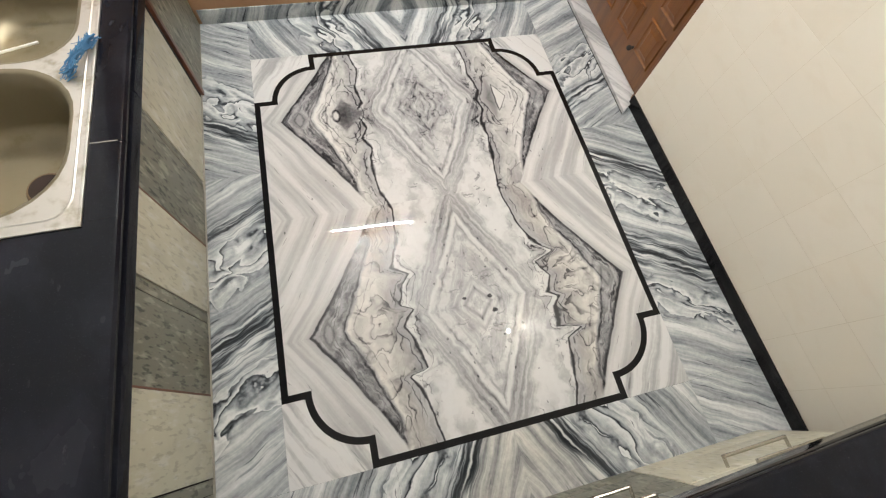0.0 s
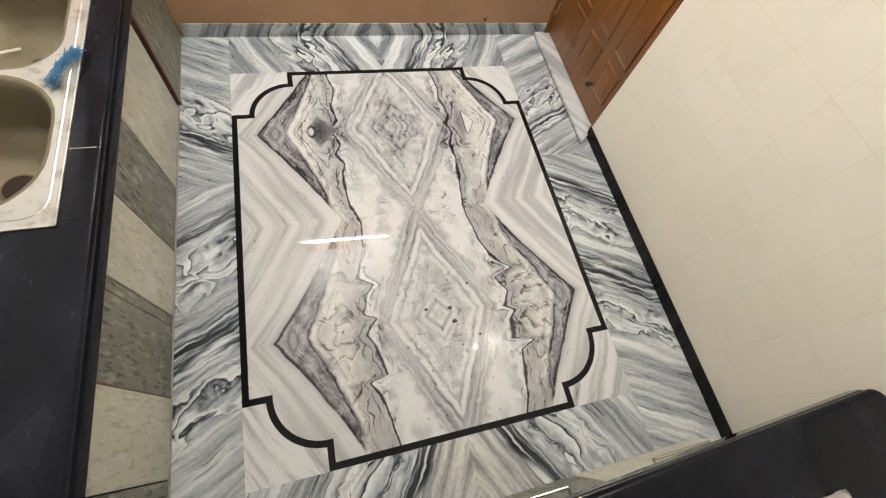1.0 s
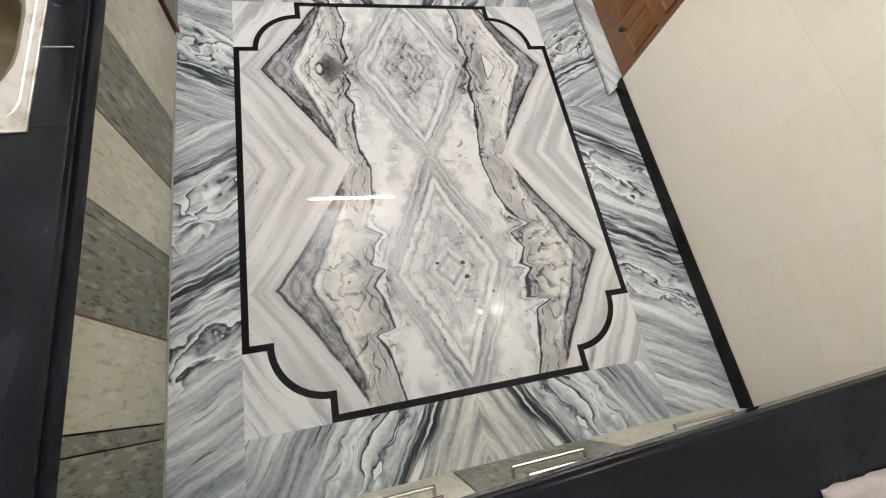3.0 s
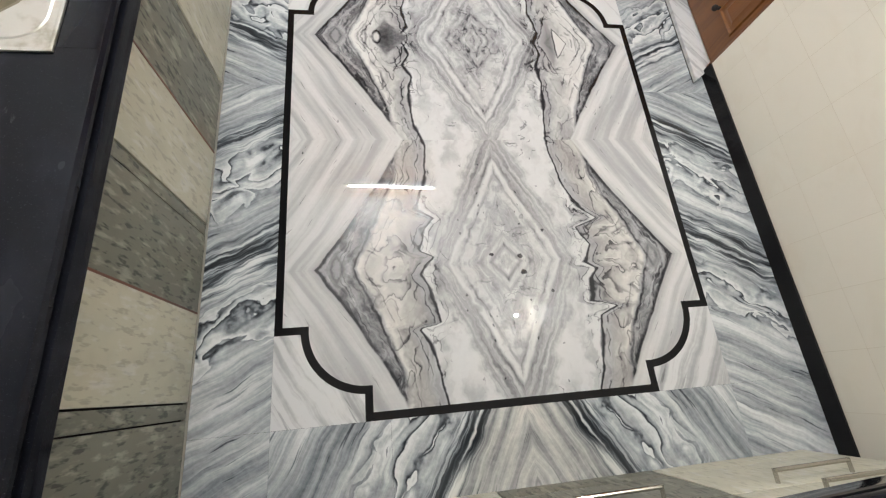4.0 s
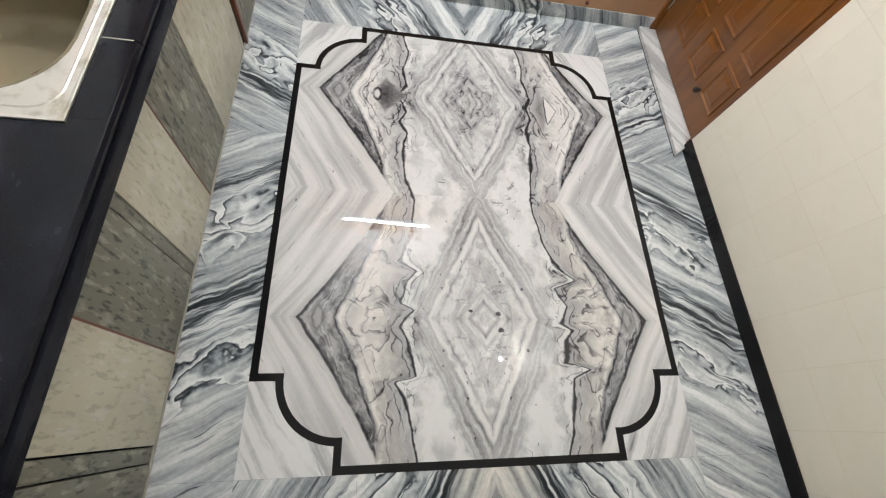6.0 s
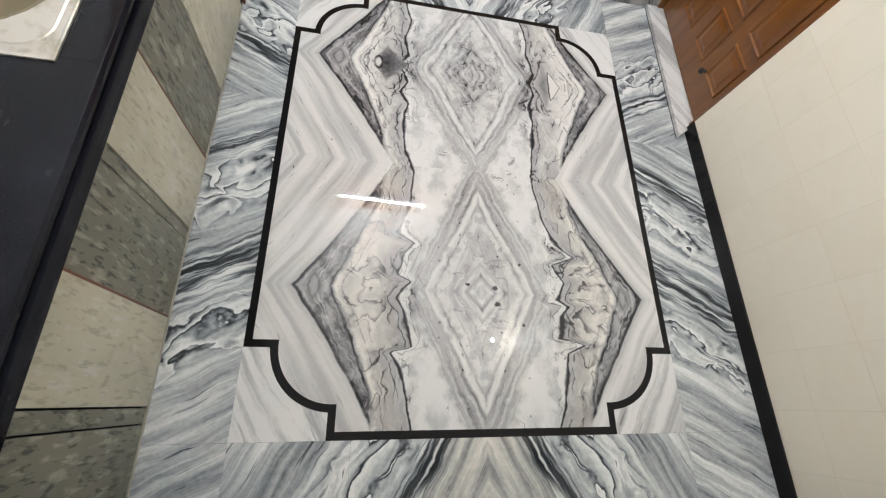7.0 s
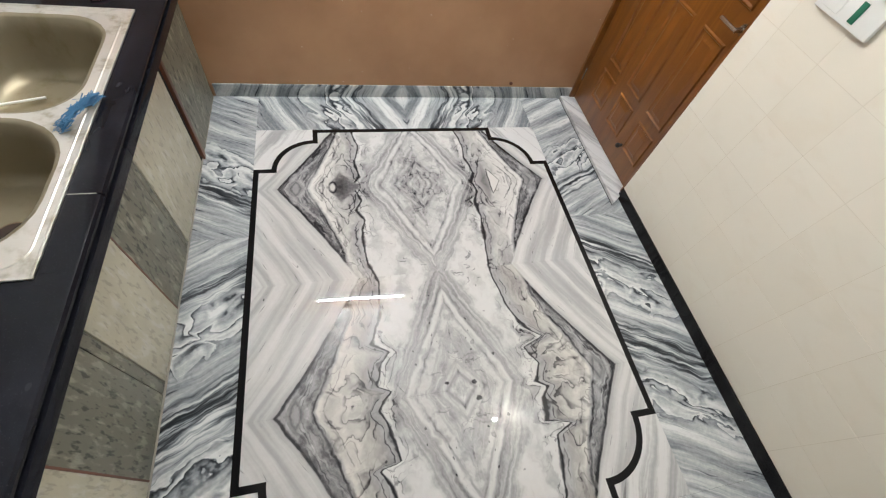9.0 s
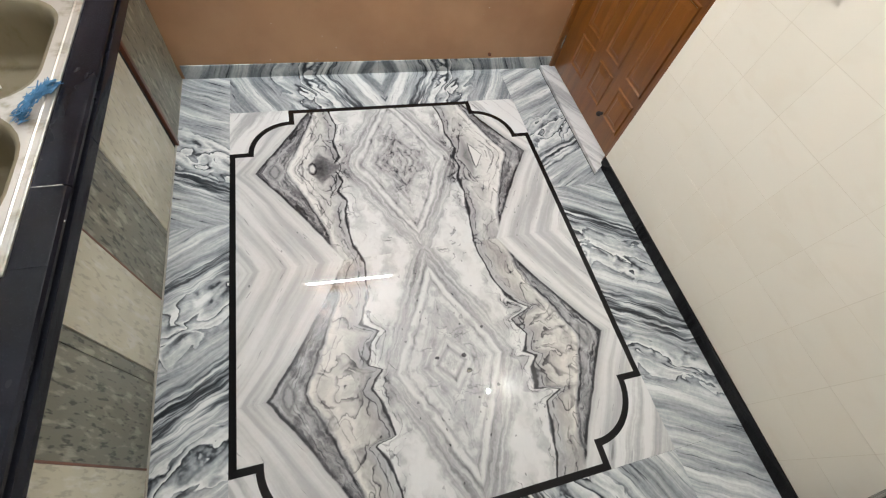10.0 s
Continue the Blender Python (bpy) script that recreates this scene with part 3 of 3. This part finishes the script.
# ---- cabinets under the sink counter ----
def base_cabinet(y0, y1, mat, colour, filler):
    """A floor cabinet with a flat door; filler: width of the strip at its far side."""
    cab = thing("base_cabinet", f"{colour} laminate base cabinet under the black counter", "cabinet", "base cabinets under the sink")
    part("body", box((-1.46, y0 + 0.001, 0.0), (-1.021, y1 - 0.001, 0.57)), M_GAP, cab)
    part("door", box((-1.020, y0 + 0.003, 0.014), (LEFT, y1 - filler - 0.003, 0.70), 0.0012), mat, cab)
    if filler:
        part("filler_strip", box((-1.020, y1 - filler + 0.001, 0.014), (LEFT - 0.0015, y1 - 0.002, 0.70), 0.0012), mat, cab)
    return cab


for y0, y1, mat, colour, filler in ((0.858, 1.322, M_BEIGE, "pale beige", 0), (0.553, 0.858, M_GREY, "mottled grey", 0.032), (0.275, 0.553, M_BEIGE, "pale beige", 0),
                                    (-0.026, 0.275, M_GREY, "mottled grey", 0.040), (-0.290, -0.026, M_BEIGE, "pale beige", 0), (-0.585, -0.290, M_GREY, "mottled grey", 0.044)):
    cab = base_cabinet(y0, y1, mat, colour, filler)
    if mat is M_BEIGE and y1 < 1:
        part("edge_band", box((-1.019, y1 - 0.0028, 0.014), (LEFT + 0.0012, y1 + 0.0028, 0.70)), M_EDGE, cab, "red-brown wooden edge")
post = thing("cabinet_post", "red-brown wooden upright between cabinet fronts", "cabinet post")
part("upright", box((-1.03, 1.347, 0.0), (-0.994, 1.372, 0.70), 0.002), M_EDGE, post)
# nearly flush strip; its dark colour stands for shade in the gap
part("dark_rebate", box((-1.06, 1.3225, 0.0), (-1.008, 1.347, 0.70)), M_GAP, post, "dark strip painted as the shaded gap beside the wooden upright")
end = thing("end_panel", "mottled grey laminate end panel beside the brown wall", "cabinet panel")
part("board", box((-1.030, 1.372, 0.0), (-1.004, BACK - 0.006, 0.70), 0.001), M_GREY, end)
part("screw_cap", bar((-1.004, 1.44, 0.55), (-1.001, 1.44, 0.55), 0.004), M_WHITE, end)
setting("floor_filler", box((LEFT - 0.018, -0.585, 0.0), (LEFT + 0.0015, BACK - 0.006, 0.005), 0.001), M_CAULK, "dirty pale filler line along cabinet bottoms", "trim")


# ---- sink counter ----
def nose(edge, way, top):
    """Counter profile: bullnose above, groove, square lip below."""
    pts = [(edge - way * 0.62, top)]
    for k in range(6):
        t = math.pi / 2 * (1 - 2 * k / 5)
        pts.append((edge - way * 0.012 + way * 0.012 * math.cos(t), top - 0.012 + 0.012 * math.sin(t)))
    pts += [(edge - way * 0.010, top - 0.026), (edge - way * 0.010, top - 0.030), (edge - way * 0.001, top - 0.032), (edge, top - 0.036), (edge, top - 0.064), (edge - way * 0.002, top - 0.066), (edge - way * 0.03, top - 0.066), (edge - way * 0.03, top - 0.03), (edge - way * 0.62, top - 0.03)]
    return pts


SINK = (-1.40, -0.945, 0.262, 1.212)                   # x0, x1, y0, y1 of the rim
EDGE = -0.873
counter = thing("worktop", "polished black granite worktop with grooved front edge", "worktop")


TOP_Z = 0.77


def counter_top():
    """The slab round the sink opening, with its nose."""
    whole = nose(EDGE, 1, TOP_Z)
    part("slab", swept(whole, -1.58, 0.272), M_GRANITE, counter)
    part("slab", swept(whole, 1.202, BACK + 0.002), M_GRANITE, counter)
    inner = -0.955
    upper = [(inner, TOP_Z)] + whole[1:8] + [(EDGE - 0.03, TOP_Z - 0.030), (inner, TOP_Z - 0.03)]
    lower = [(EDGE - 0.03, TOP_Z - 0.0302)] + [(px, pz) for px, pz in whole[8:13]]
    for ya, yb in ((0.2725, 0.4705), (0.4735, 1.2015)):
        part("front_strip", swept(upper, ya, yb), M_GRANITE, counter)
    for ya, yb in ((0.2725, 0.6445), (0.6475, 1.2015)):
        part("front_lip", swept(lower, ya, yb), M_GRANITE, counter)
    part("joint_filler", box((inner + 0.001, 0.4708, TOP_Z - 0.025), (EDGE - 0.013, 0.4732, TOP_Z + 0.0003)), M_CAULK, counter, "pale filled joint in the granite")
    part("back_strip", box((-1.478, 0.2725, TOP_Z - 0.03), (-1.39, 1.2015, TOP_Z)), M_GRANITE, counter)


counter_top()


# ---- double-bowl sink ----
def rounded(x0, x1, y0, y1, r, n=7):
    pts = []
    for cx, cy, a in ((x1 - r, y0 + r, -90), (x1 - r, y1 - r, 0), (x0 + r, y1 - r, 90), (x0 + r, y0 + r, 180)):
        for k in range(n + 1):
            t = radians(a + 90 * k / n)
            pts.append((cx + r * math.cos(t), cy + r * math.sin(t)))
    return pts


def bowl(x0, x1, y0, y1, r, depth):
    """A pressed bowl with soft lip and bottom."""
    bm = bmesh.new()
    rings = []
    for inset, down, rr in ((-0.012, 0.0, 1.05), (-0.004, 0.001, 1.0), (0.002, 0.006, 1.0), (0.008, 0.05, 1.0), (0.018, depth - 0.03, 0.95), (0.030, depth - 0.008, 0.85), (0.055, depth, 0.7), (0.12, depth + 0.002, 0.4)):
        ring = rounded(x0 + inset, x1 - inset, y0 + inset, y1 - inset, max(0.01, min(r * rr, (x1 - x0) / 2 - inset - 0.001, (y1 - y0) / 2 - inset - 0.001)))
        rings.append([bm.verts.new((x, y, TOP_Z + 0.0035 - down)) for x, y in ring])
    for a, b in zip(rings, rings[1:]):
        for k in range(len(a)):
            bm.faces.new((a[k], a[(k + 1) % len(a)], b[(k + 1) % len(a)], b[k]))
    bm.faces.new(rings[-1])
    return bm


sink = thing("sink", "stained stainless-steel double-bowl sink set into black granite", "sink")
x0, x1, y0, y1 = SINK
BOWLS = ((-1.36, -0.988, 0.310, 0.708, 0.150), (-1.36, -0.998, 0.742, 1.160, 0.115))
for bx0, bx1, by0, by1, r in BOWLS:
    basin = part("bowl", bowl(bx0, bx1, by0, by1, r, 0.18), M_BASIN_DIM, sink, smooth_angle=60)
    ym = (by0 + by1) / 2
    rim_ring = bmesh.new()
    bmesh.ops.create_cone(rim_ring, cap_ends=True, segments=28, radius1=0.050, radius2=0.045, depth=0.006, matrix=Matrix.Translation((-1.15, ym - 0.012, TOP_Z - 0.176)))
    drain = part("drain", rim_ring, M_RING, basin, "brown-stained drain ring")
    # solid disc; the depth of the hole is only its dark colour
    part("drain_hole", bar((-1.15, ym - 0.012, TOP_Z - 0.1795), (-1.15, ym - 0.012, TOP_Z - 0.1715), 0.040, 24), M_RUST_SHADED, basin, "rusty disc darkened as a shaded drain hole")


def sink_deck():
    """Flat rim sheet with two rounded openings and a raised outer bead."""
    bm = bmesh.new()
    z = TOP_Z + 0.0035
    lines = [[bm.verts.new((px, py, z)) for px, py in ((x0, y0), (x1, y0), (x1, y1), (x0, y1))]]
    for bx0, bx1, by0, by1, r in BOWLS:
        lines.append([bm.verts.new((px, py, z)) for px, py in rounded(bx0 - 0.010, bx1 + 0.010, by0 - 0.010, by1 + 0.010, r * 1.05)])
    edges = [bm.edges.new((a, b)) for line in lines for a, b in zip(line, line[1:] + line[:1])]
    bmesh.ops.triangle_fill(bm, edges=edges, use_beauty=True, normal=(0, 0, 1))
    return bm


part("rim", sink_deck(), M_STEEL, sink)
for lo, hi in (((x1 - 0.004, y0, TOP_Z), (x1 + 0.003, y1, TOP_Z + 0.0055)), ((x0, y0 - 0.003, TOP_Z), (x1 + 0.003, y0 + 0.004, TOP_Z + 0.0055)), ((x0, y1 - 0.004, TOP_Z), (x1 + 0.003, y1 + 0.003, TOP_Z + 0.0055))):
    part("rim_bead", box(lo, hi, 0.0018), M_STEEL, sink)


def pressed_line():
    """A low rounded bead round both bowls."""
    bm = bmesh.new()
    rings = []
    for inset, up in ((0.0, 0.0), (0.0022, 0.0022), (0.0044, 0.0022), (0.0066, 0.0)):
        rings.append([bm.verts.new((px, py, TOP_Z + 0.0034 + up)) for px, py in rounded(x0 + 0.016 + inset, x1 - 0.015 - inset, y0 + 0.020 + inset, y1 - 0.020 - inset, 0.055 - inset)])
    for p, q in zip(rings, rings[1:]):
        for k in range(len(p)):
            bm.faces.new((p[k], p[(k + 1) % len(p)], q[(k + 1) % len(p)], q[k]))
    return bm


part("pressed_rib", pressed_line(), M_STEEL, sink, smooth_angle=60)

# ---- things at the sink ----
random.seed(4)
scrub = bmesh.new()
for k in range(230):                                  # loose ribbons of a plastic scourer
    t = random.random()
    c = Vector((-0.992 + 0.044 * t, 0.664 + 0.118 * t, TOP_Z + 0.011 + 0.012 * math.sin(math.pi * t)))
    c += Vector((random.gauss(0, 0.0045), random.gauss(0, 0.0045), random.uniform(-0.006, 0.010)))
    way = Vector((0.4 + random.gauss(0, 0.22), 0.9 + random.gauss(0, 0.2), random.gauss(0, 0.2))).normalized()
    size = random.uniform(0.008, 0.022)
    bar(c - way * size, c + way * size, random.uniform(0.0006, 0.0016), 4, bm=scrub)
tagged(link("scourer", scrub, M_BLUE, 40), "crumpled blue plastic scourer on the sink's divider", "scourer")
tagged(link("stick", bar((-1.215, 1.012, 0.605), (-1.325, 0.965, 0.612), 0.0038, 8), M_WHITE, 40), "thin white plastic stick lying in the sink bowl", "stick")
soap = bmesh.new()
bmesh.ops.create_uvsphere(soap, u_segments=24, v_segments=10, radius=1.0, matrix=Matrix.Translation((-1.05, 1.275, TOP_Z + 0.007)) @ pose(0, 0, 0, 0, 0, 25) @ Matrix.Diagonal((0.030, 0.017, 0.007, 1)))
tagged(link("soap", soap, M_PINK, 60), "small pink oval soap lying on the granite", "soap")

# ---- near counter with drawers ----
island = thing("worktop", "polished black granite worktop with rounded end above drawers", "worktop")
N_EDGE, N_END = -0.514, 0.985


def lofted(levels):
    """A rounded slab, laid a little askew, through rings of (inset, z)."""
    bm = bmesh.new()
    rings = [[bm.verts.new((x, y + 0.036 * (x - 0.35), z)) for x, y in rounded(EDGE + 0.001 + inset, N_END - inset, -1.15 + inset, N_EDGE - inset, 0.045 - inset, 9)] for inset, z in levels]
    bm.faces.new(rings[0])
    bm.faces.new(rings[-1])
    for a, b in zip(rings, rings[1:]):
        for k in range(len(a)):
            bm.faces.new((a[k], a[(k + 1) % len(a)], b[(k + 1) % len(a)], b[k]))
    return bm


part("slab", lofted([(inset, TOP_Z - down) for inset, down in ((0.012, 0.0), (0.0075, 0.0012), (0.0035, 0.0035), (0.001, 0.007), (0.0, 0.012), (0.001, 0.017), (0.004, 0.021), (0.008, 0.023))]), M_GRANITE, island, smooth_angle=50)
part("edge_lip", lofted([(inset, TOP_Z - down) for inset, down in ((0.010, 0.023), (0.010, 0.027), (0.002, 0.029), (0.0, 0.032), (0.0, 0.060), (0.002, 0.064))]), M_EDGE_STONE, island, "square polished lip under the rounded edge")


def drawer_unit(x0, x1, grip, mat, colour):
    """A stack of drawers with bar handles."""
    unit = thing("drawer_unit", f"{colour} laminate drawer unit with chrome bar handles", "cabinet", "drawer units")
    part("body", box((x0 + 0.001, -1.13, 0.0), (x1 - 0.001, NEAR - 0.021, 0.705)), M_GAP, unit)
    part("plinth", box((x0 + 0.003, NEAR - 0.020, 0.0), (x1 - 0.003, NEAR - 0.001, 0.088), 0.0012), mat, unit)
    for z, tall, zh in ((0.092, 0.236, 0.300), (0.332, 0.130, 0.430), (0.466, 0.236, 0.640)):
        face = part("drawer_front", box((x0 + 0.003, NEAR - 0.020, z), (x1 - 0.003, NEAR, z + tall), 0.0012), mat, unit)
        part("handle", bar((grip - 0.115, NEAR + 0.030, zh), (grip + 0.115, NEAR + 0.030, zh), 0.0055, 10), M_CHROME, face, "chrome bar handle")
        for s in (-0.115, 0.115):
            part("handle_foot", bar((grip + s, NEAR, zh), (grip + s, NEAR + 0.0345, zh), 0.0055, 10), M_CHROME, face)
    return unit


drawer_unit(0.40, 0.972, 0.675, M_BEIGE, "pale beige")
drawer_unit(-0.115, 0.40, 0.120, M_GREY, "mottled grey")
drawer_unit(-0.56, -0.115, -0.34, M_BEIGE, "pale beige")
cloth = bmesh.new()
n = 14
grid = [[cloth.verts.new((0.475 + 0.22 * a / n, -0.668 - 0.15 * b / n, TOP_Z + 0.003 + 0.012 + 0.010 * noise.noise(Vector((a * 0.5, b * 0.6, 0.3))) - 0.011 * (a in (0, n) or b in (0, n)))) for b in range(n + 1)] for a in range(n + 1)]
for a in range(n):
    for b in range(n):
        cloth.faces.new((grid[a][b], grid[a + 1][b], grid[a + 1][b + 1], grid[a][b + 1]))
rag = link("cloth", cloth, M_CLOTH, 60)
rag.modifiers.new("thickness", "SOLIDIFY").thickness = 0.004
tagged(rag, "folded pale pinkish cloth on the black worktop", "cloth")

# ---- switch plate on the tiled wall ----
plate = thing("switch_plate", "white plastic combined socket and switch plate on tiles", "switch plate")
WALL = 1.1134


def on_wall(y0, y1, z0, z1, out, back=0.0, bevel=0.001):
    return box((WALL - out, y0, z0), (WALL - back, y1, z1), bevel)


part("base", on_wall(0.622, 0.832, 1.097, 1.263, 0.016, 0, 0.005), M_WHITE, plate)
part("socket", on_wall(0.755, 0.815, 1.175, 1.245, 0.019, 0.015), M_WHITE, plate)
for dy, dz in ((0, 0.012), (-0.011, -0.008), (0.011, -0.008)):
    part("pin_hole", bar((WALL - 0.0195, 0.795 + dy, 1.212 + dz), (WALL - 0.018, 0.795 + dy, 1.212 + dz), 0.0035, 10), M_GAP, plate)
part("rocker", on_wall(0.748, 0.812, 1.110, 1.166, 0.0178, 0.015, 0.002), M_WHITE, plate)
part("rocker", on_wall(0.705, 0.745, 1.190, 1.245, 0.0178, 0.015, 0.002), M_WHITE, plate)
part("indicator", on_wall(0.686, 0.706, 1.112, 1.168, 0.0185, 0.015, 0.001), M_GREEN, plate, "green indicator window")
part("regulator_knob", bar((WALL - 0.015, 0.668, 1.214), (WALL - 0.036, 0.668, 1.214), 0.015, 20), M_WHITE, plate)

plug_bm = bar((0.69, BACK + 0.006, 0.102), (0.69, BACK - 0.004, 0.102), 0.010, 14)
tagged(link("wall_plug", plug_bm, M_EDGE, 40), "small round brown plug low on the brown wall", "wall plug")

# ---- lamps ----
tube = thing("tube_light", "lit white tube light on the brown wall", "tube light")
TUBE_A, TUBE_B = Vector((-0.727, BACK - 0.038, 2.549)), Vector((0.184, BACK - 0.038, 2.646))   # hung a little askew
part("tube", bar(TUBE_A, TUBE_B, 0.0072, 14), M_TUBE, tube, "glowing tube")
TUBE_TURN = Matrix.Translation((TUBE_A + TUBE_B) / 2) @ Matrix.Rotation(-math.atan2(0.097, 0.911), 4, "Y")


def askew(bm):
    bm.transform(TUBE_TURN)
    return bm


part("batten", askew(box((-0.495, 0.014, -0.052), (0.495, 0.040, 0.052), 0.006)), M_WHITE, tube)
for xe in (-0.477, 0.477):
    part("end_cap", askew(box((xe - 0.02, -0.017, -0.018), (xe + 0.02, 0.0135, 0.018), 0.003)), M_WHITE, tube)
lamp = thing("bulb_light", "lit round bulb in a ceiling holder", "bulb")
bulb = bmesh.new()
bmesh.ops.create_uvsphere(bulb, u_segments=20, v_segments=12, radius=0.017, matrix=Matrix.Translation((0.967, 0.337, 2.80)))
bmesh.ops.delete(bulb, geom=[v for v in bulb.verts if v.co.z > 2.8005], context="VERTS")
part("bulb", bulb, M_BULB, lamp, "glowing lower dome of the bulb")
neck = bmesh.new()
bmesh.ops.create_cone(neck, cap_ends=True, segments=20, radius1=0.019, radius2=0.012, depth=0.05, matrix=Matrix.Translation((0.967, 0.337, 2.826)))
part("bulb_body", neck, M_WHITE, lamp)
part("holder", bar((0.967, 0.337, 2.851), (0.967, 0.337, TOP), 0.02, 16), M_WHITE, lamp)

# ---- wall tiles ----
TILE = 0.2
tile_data = {}


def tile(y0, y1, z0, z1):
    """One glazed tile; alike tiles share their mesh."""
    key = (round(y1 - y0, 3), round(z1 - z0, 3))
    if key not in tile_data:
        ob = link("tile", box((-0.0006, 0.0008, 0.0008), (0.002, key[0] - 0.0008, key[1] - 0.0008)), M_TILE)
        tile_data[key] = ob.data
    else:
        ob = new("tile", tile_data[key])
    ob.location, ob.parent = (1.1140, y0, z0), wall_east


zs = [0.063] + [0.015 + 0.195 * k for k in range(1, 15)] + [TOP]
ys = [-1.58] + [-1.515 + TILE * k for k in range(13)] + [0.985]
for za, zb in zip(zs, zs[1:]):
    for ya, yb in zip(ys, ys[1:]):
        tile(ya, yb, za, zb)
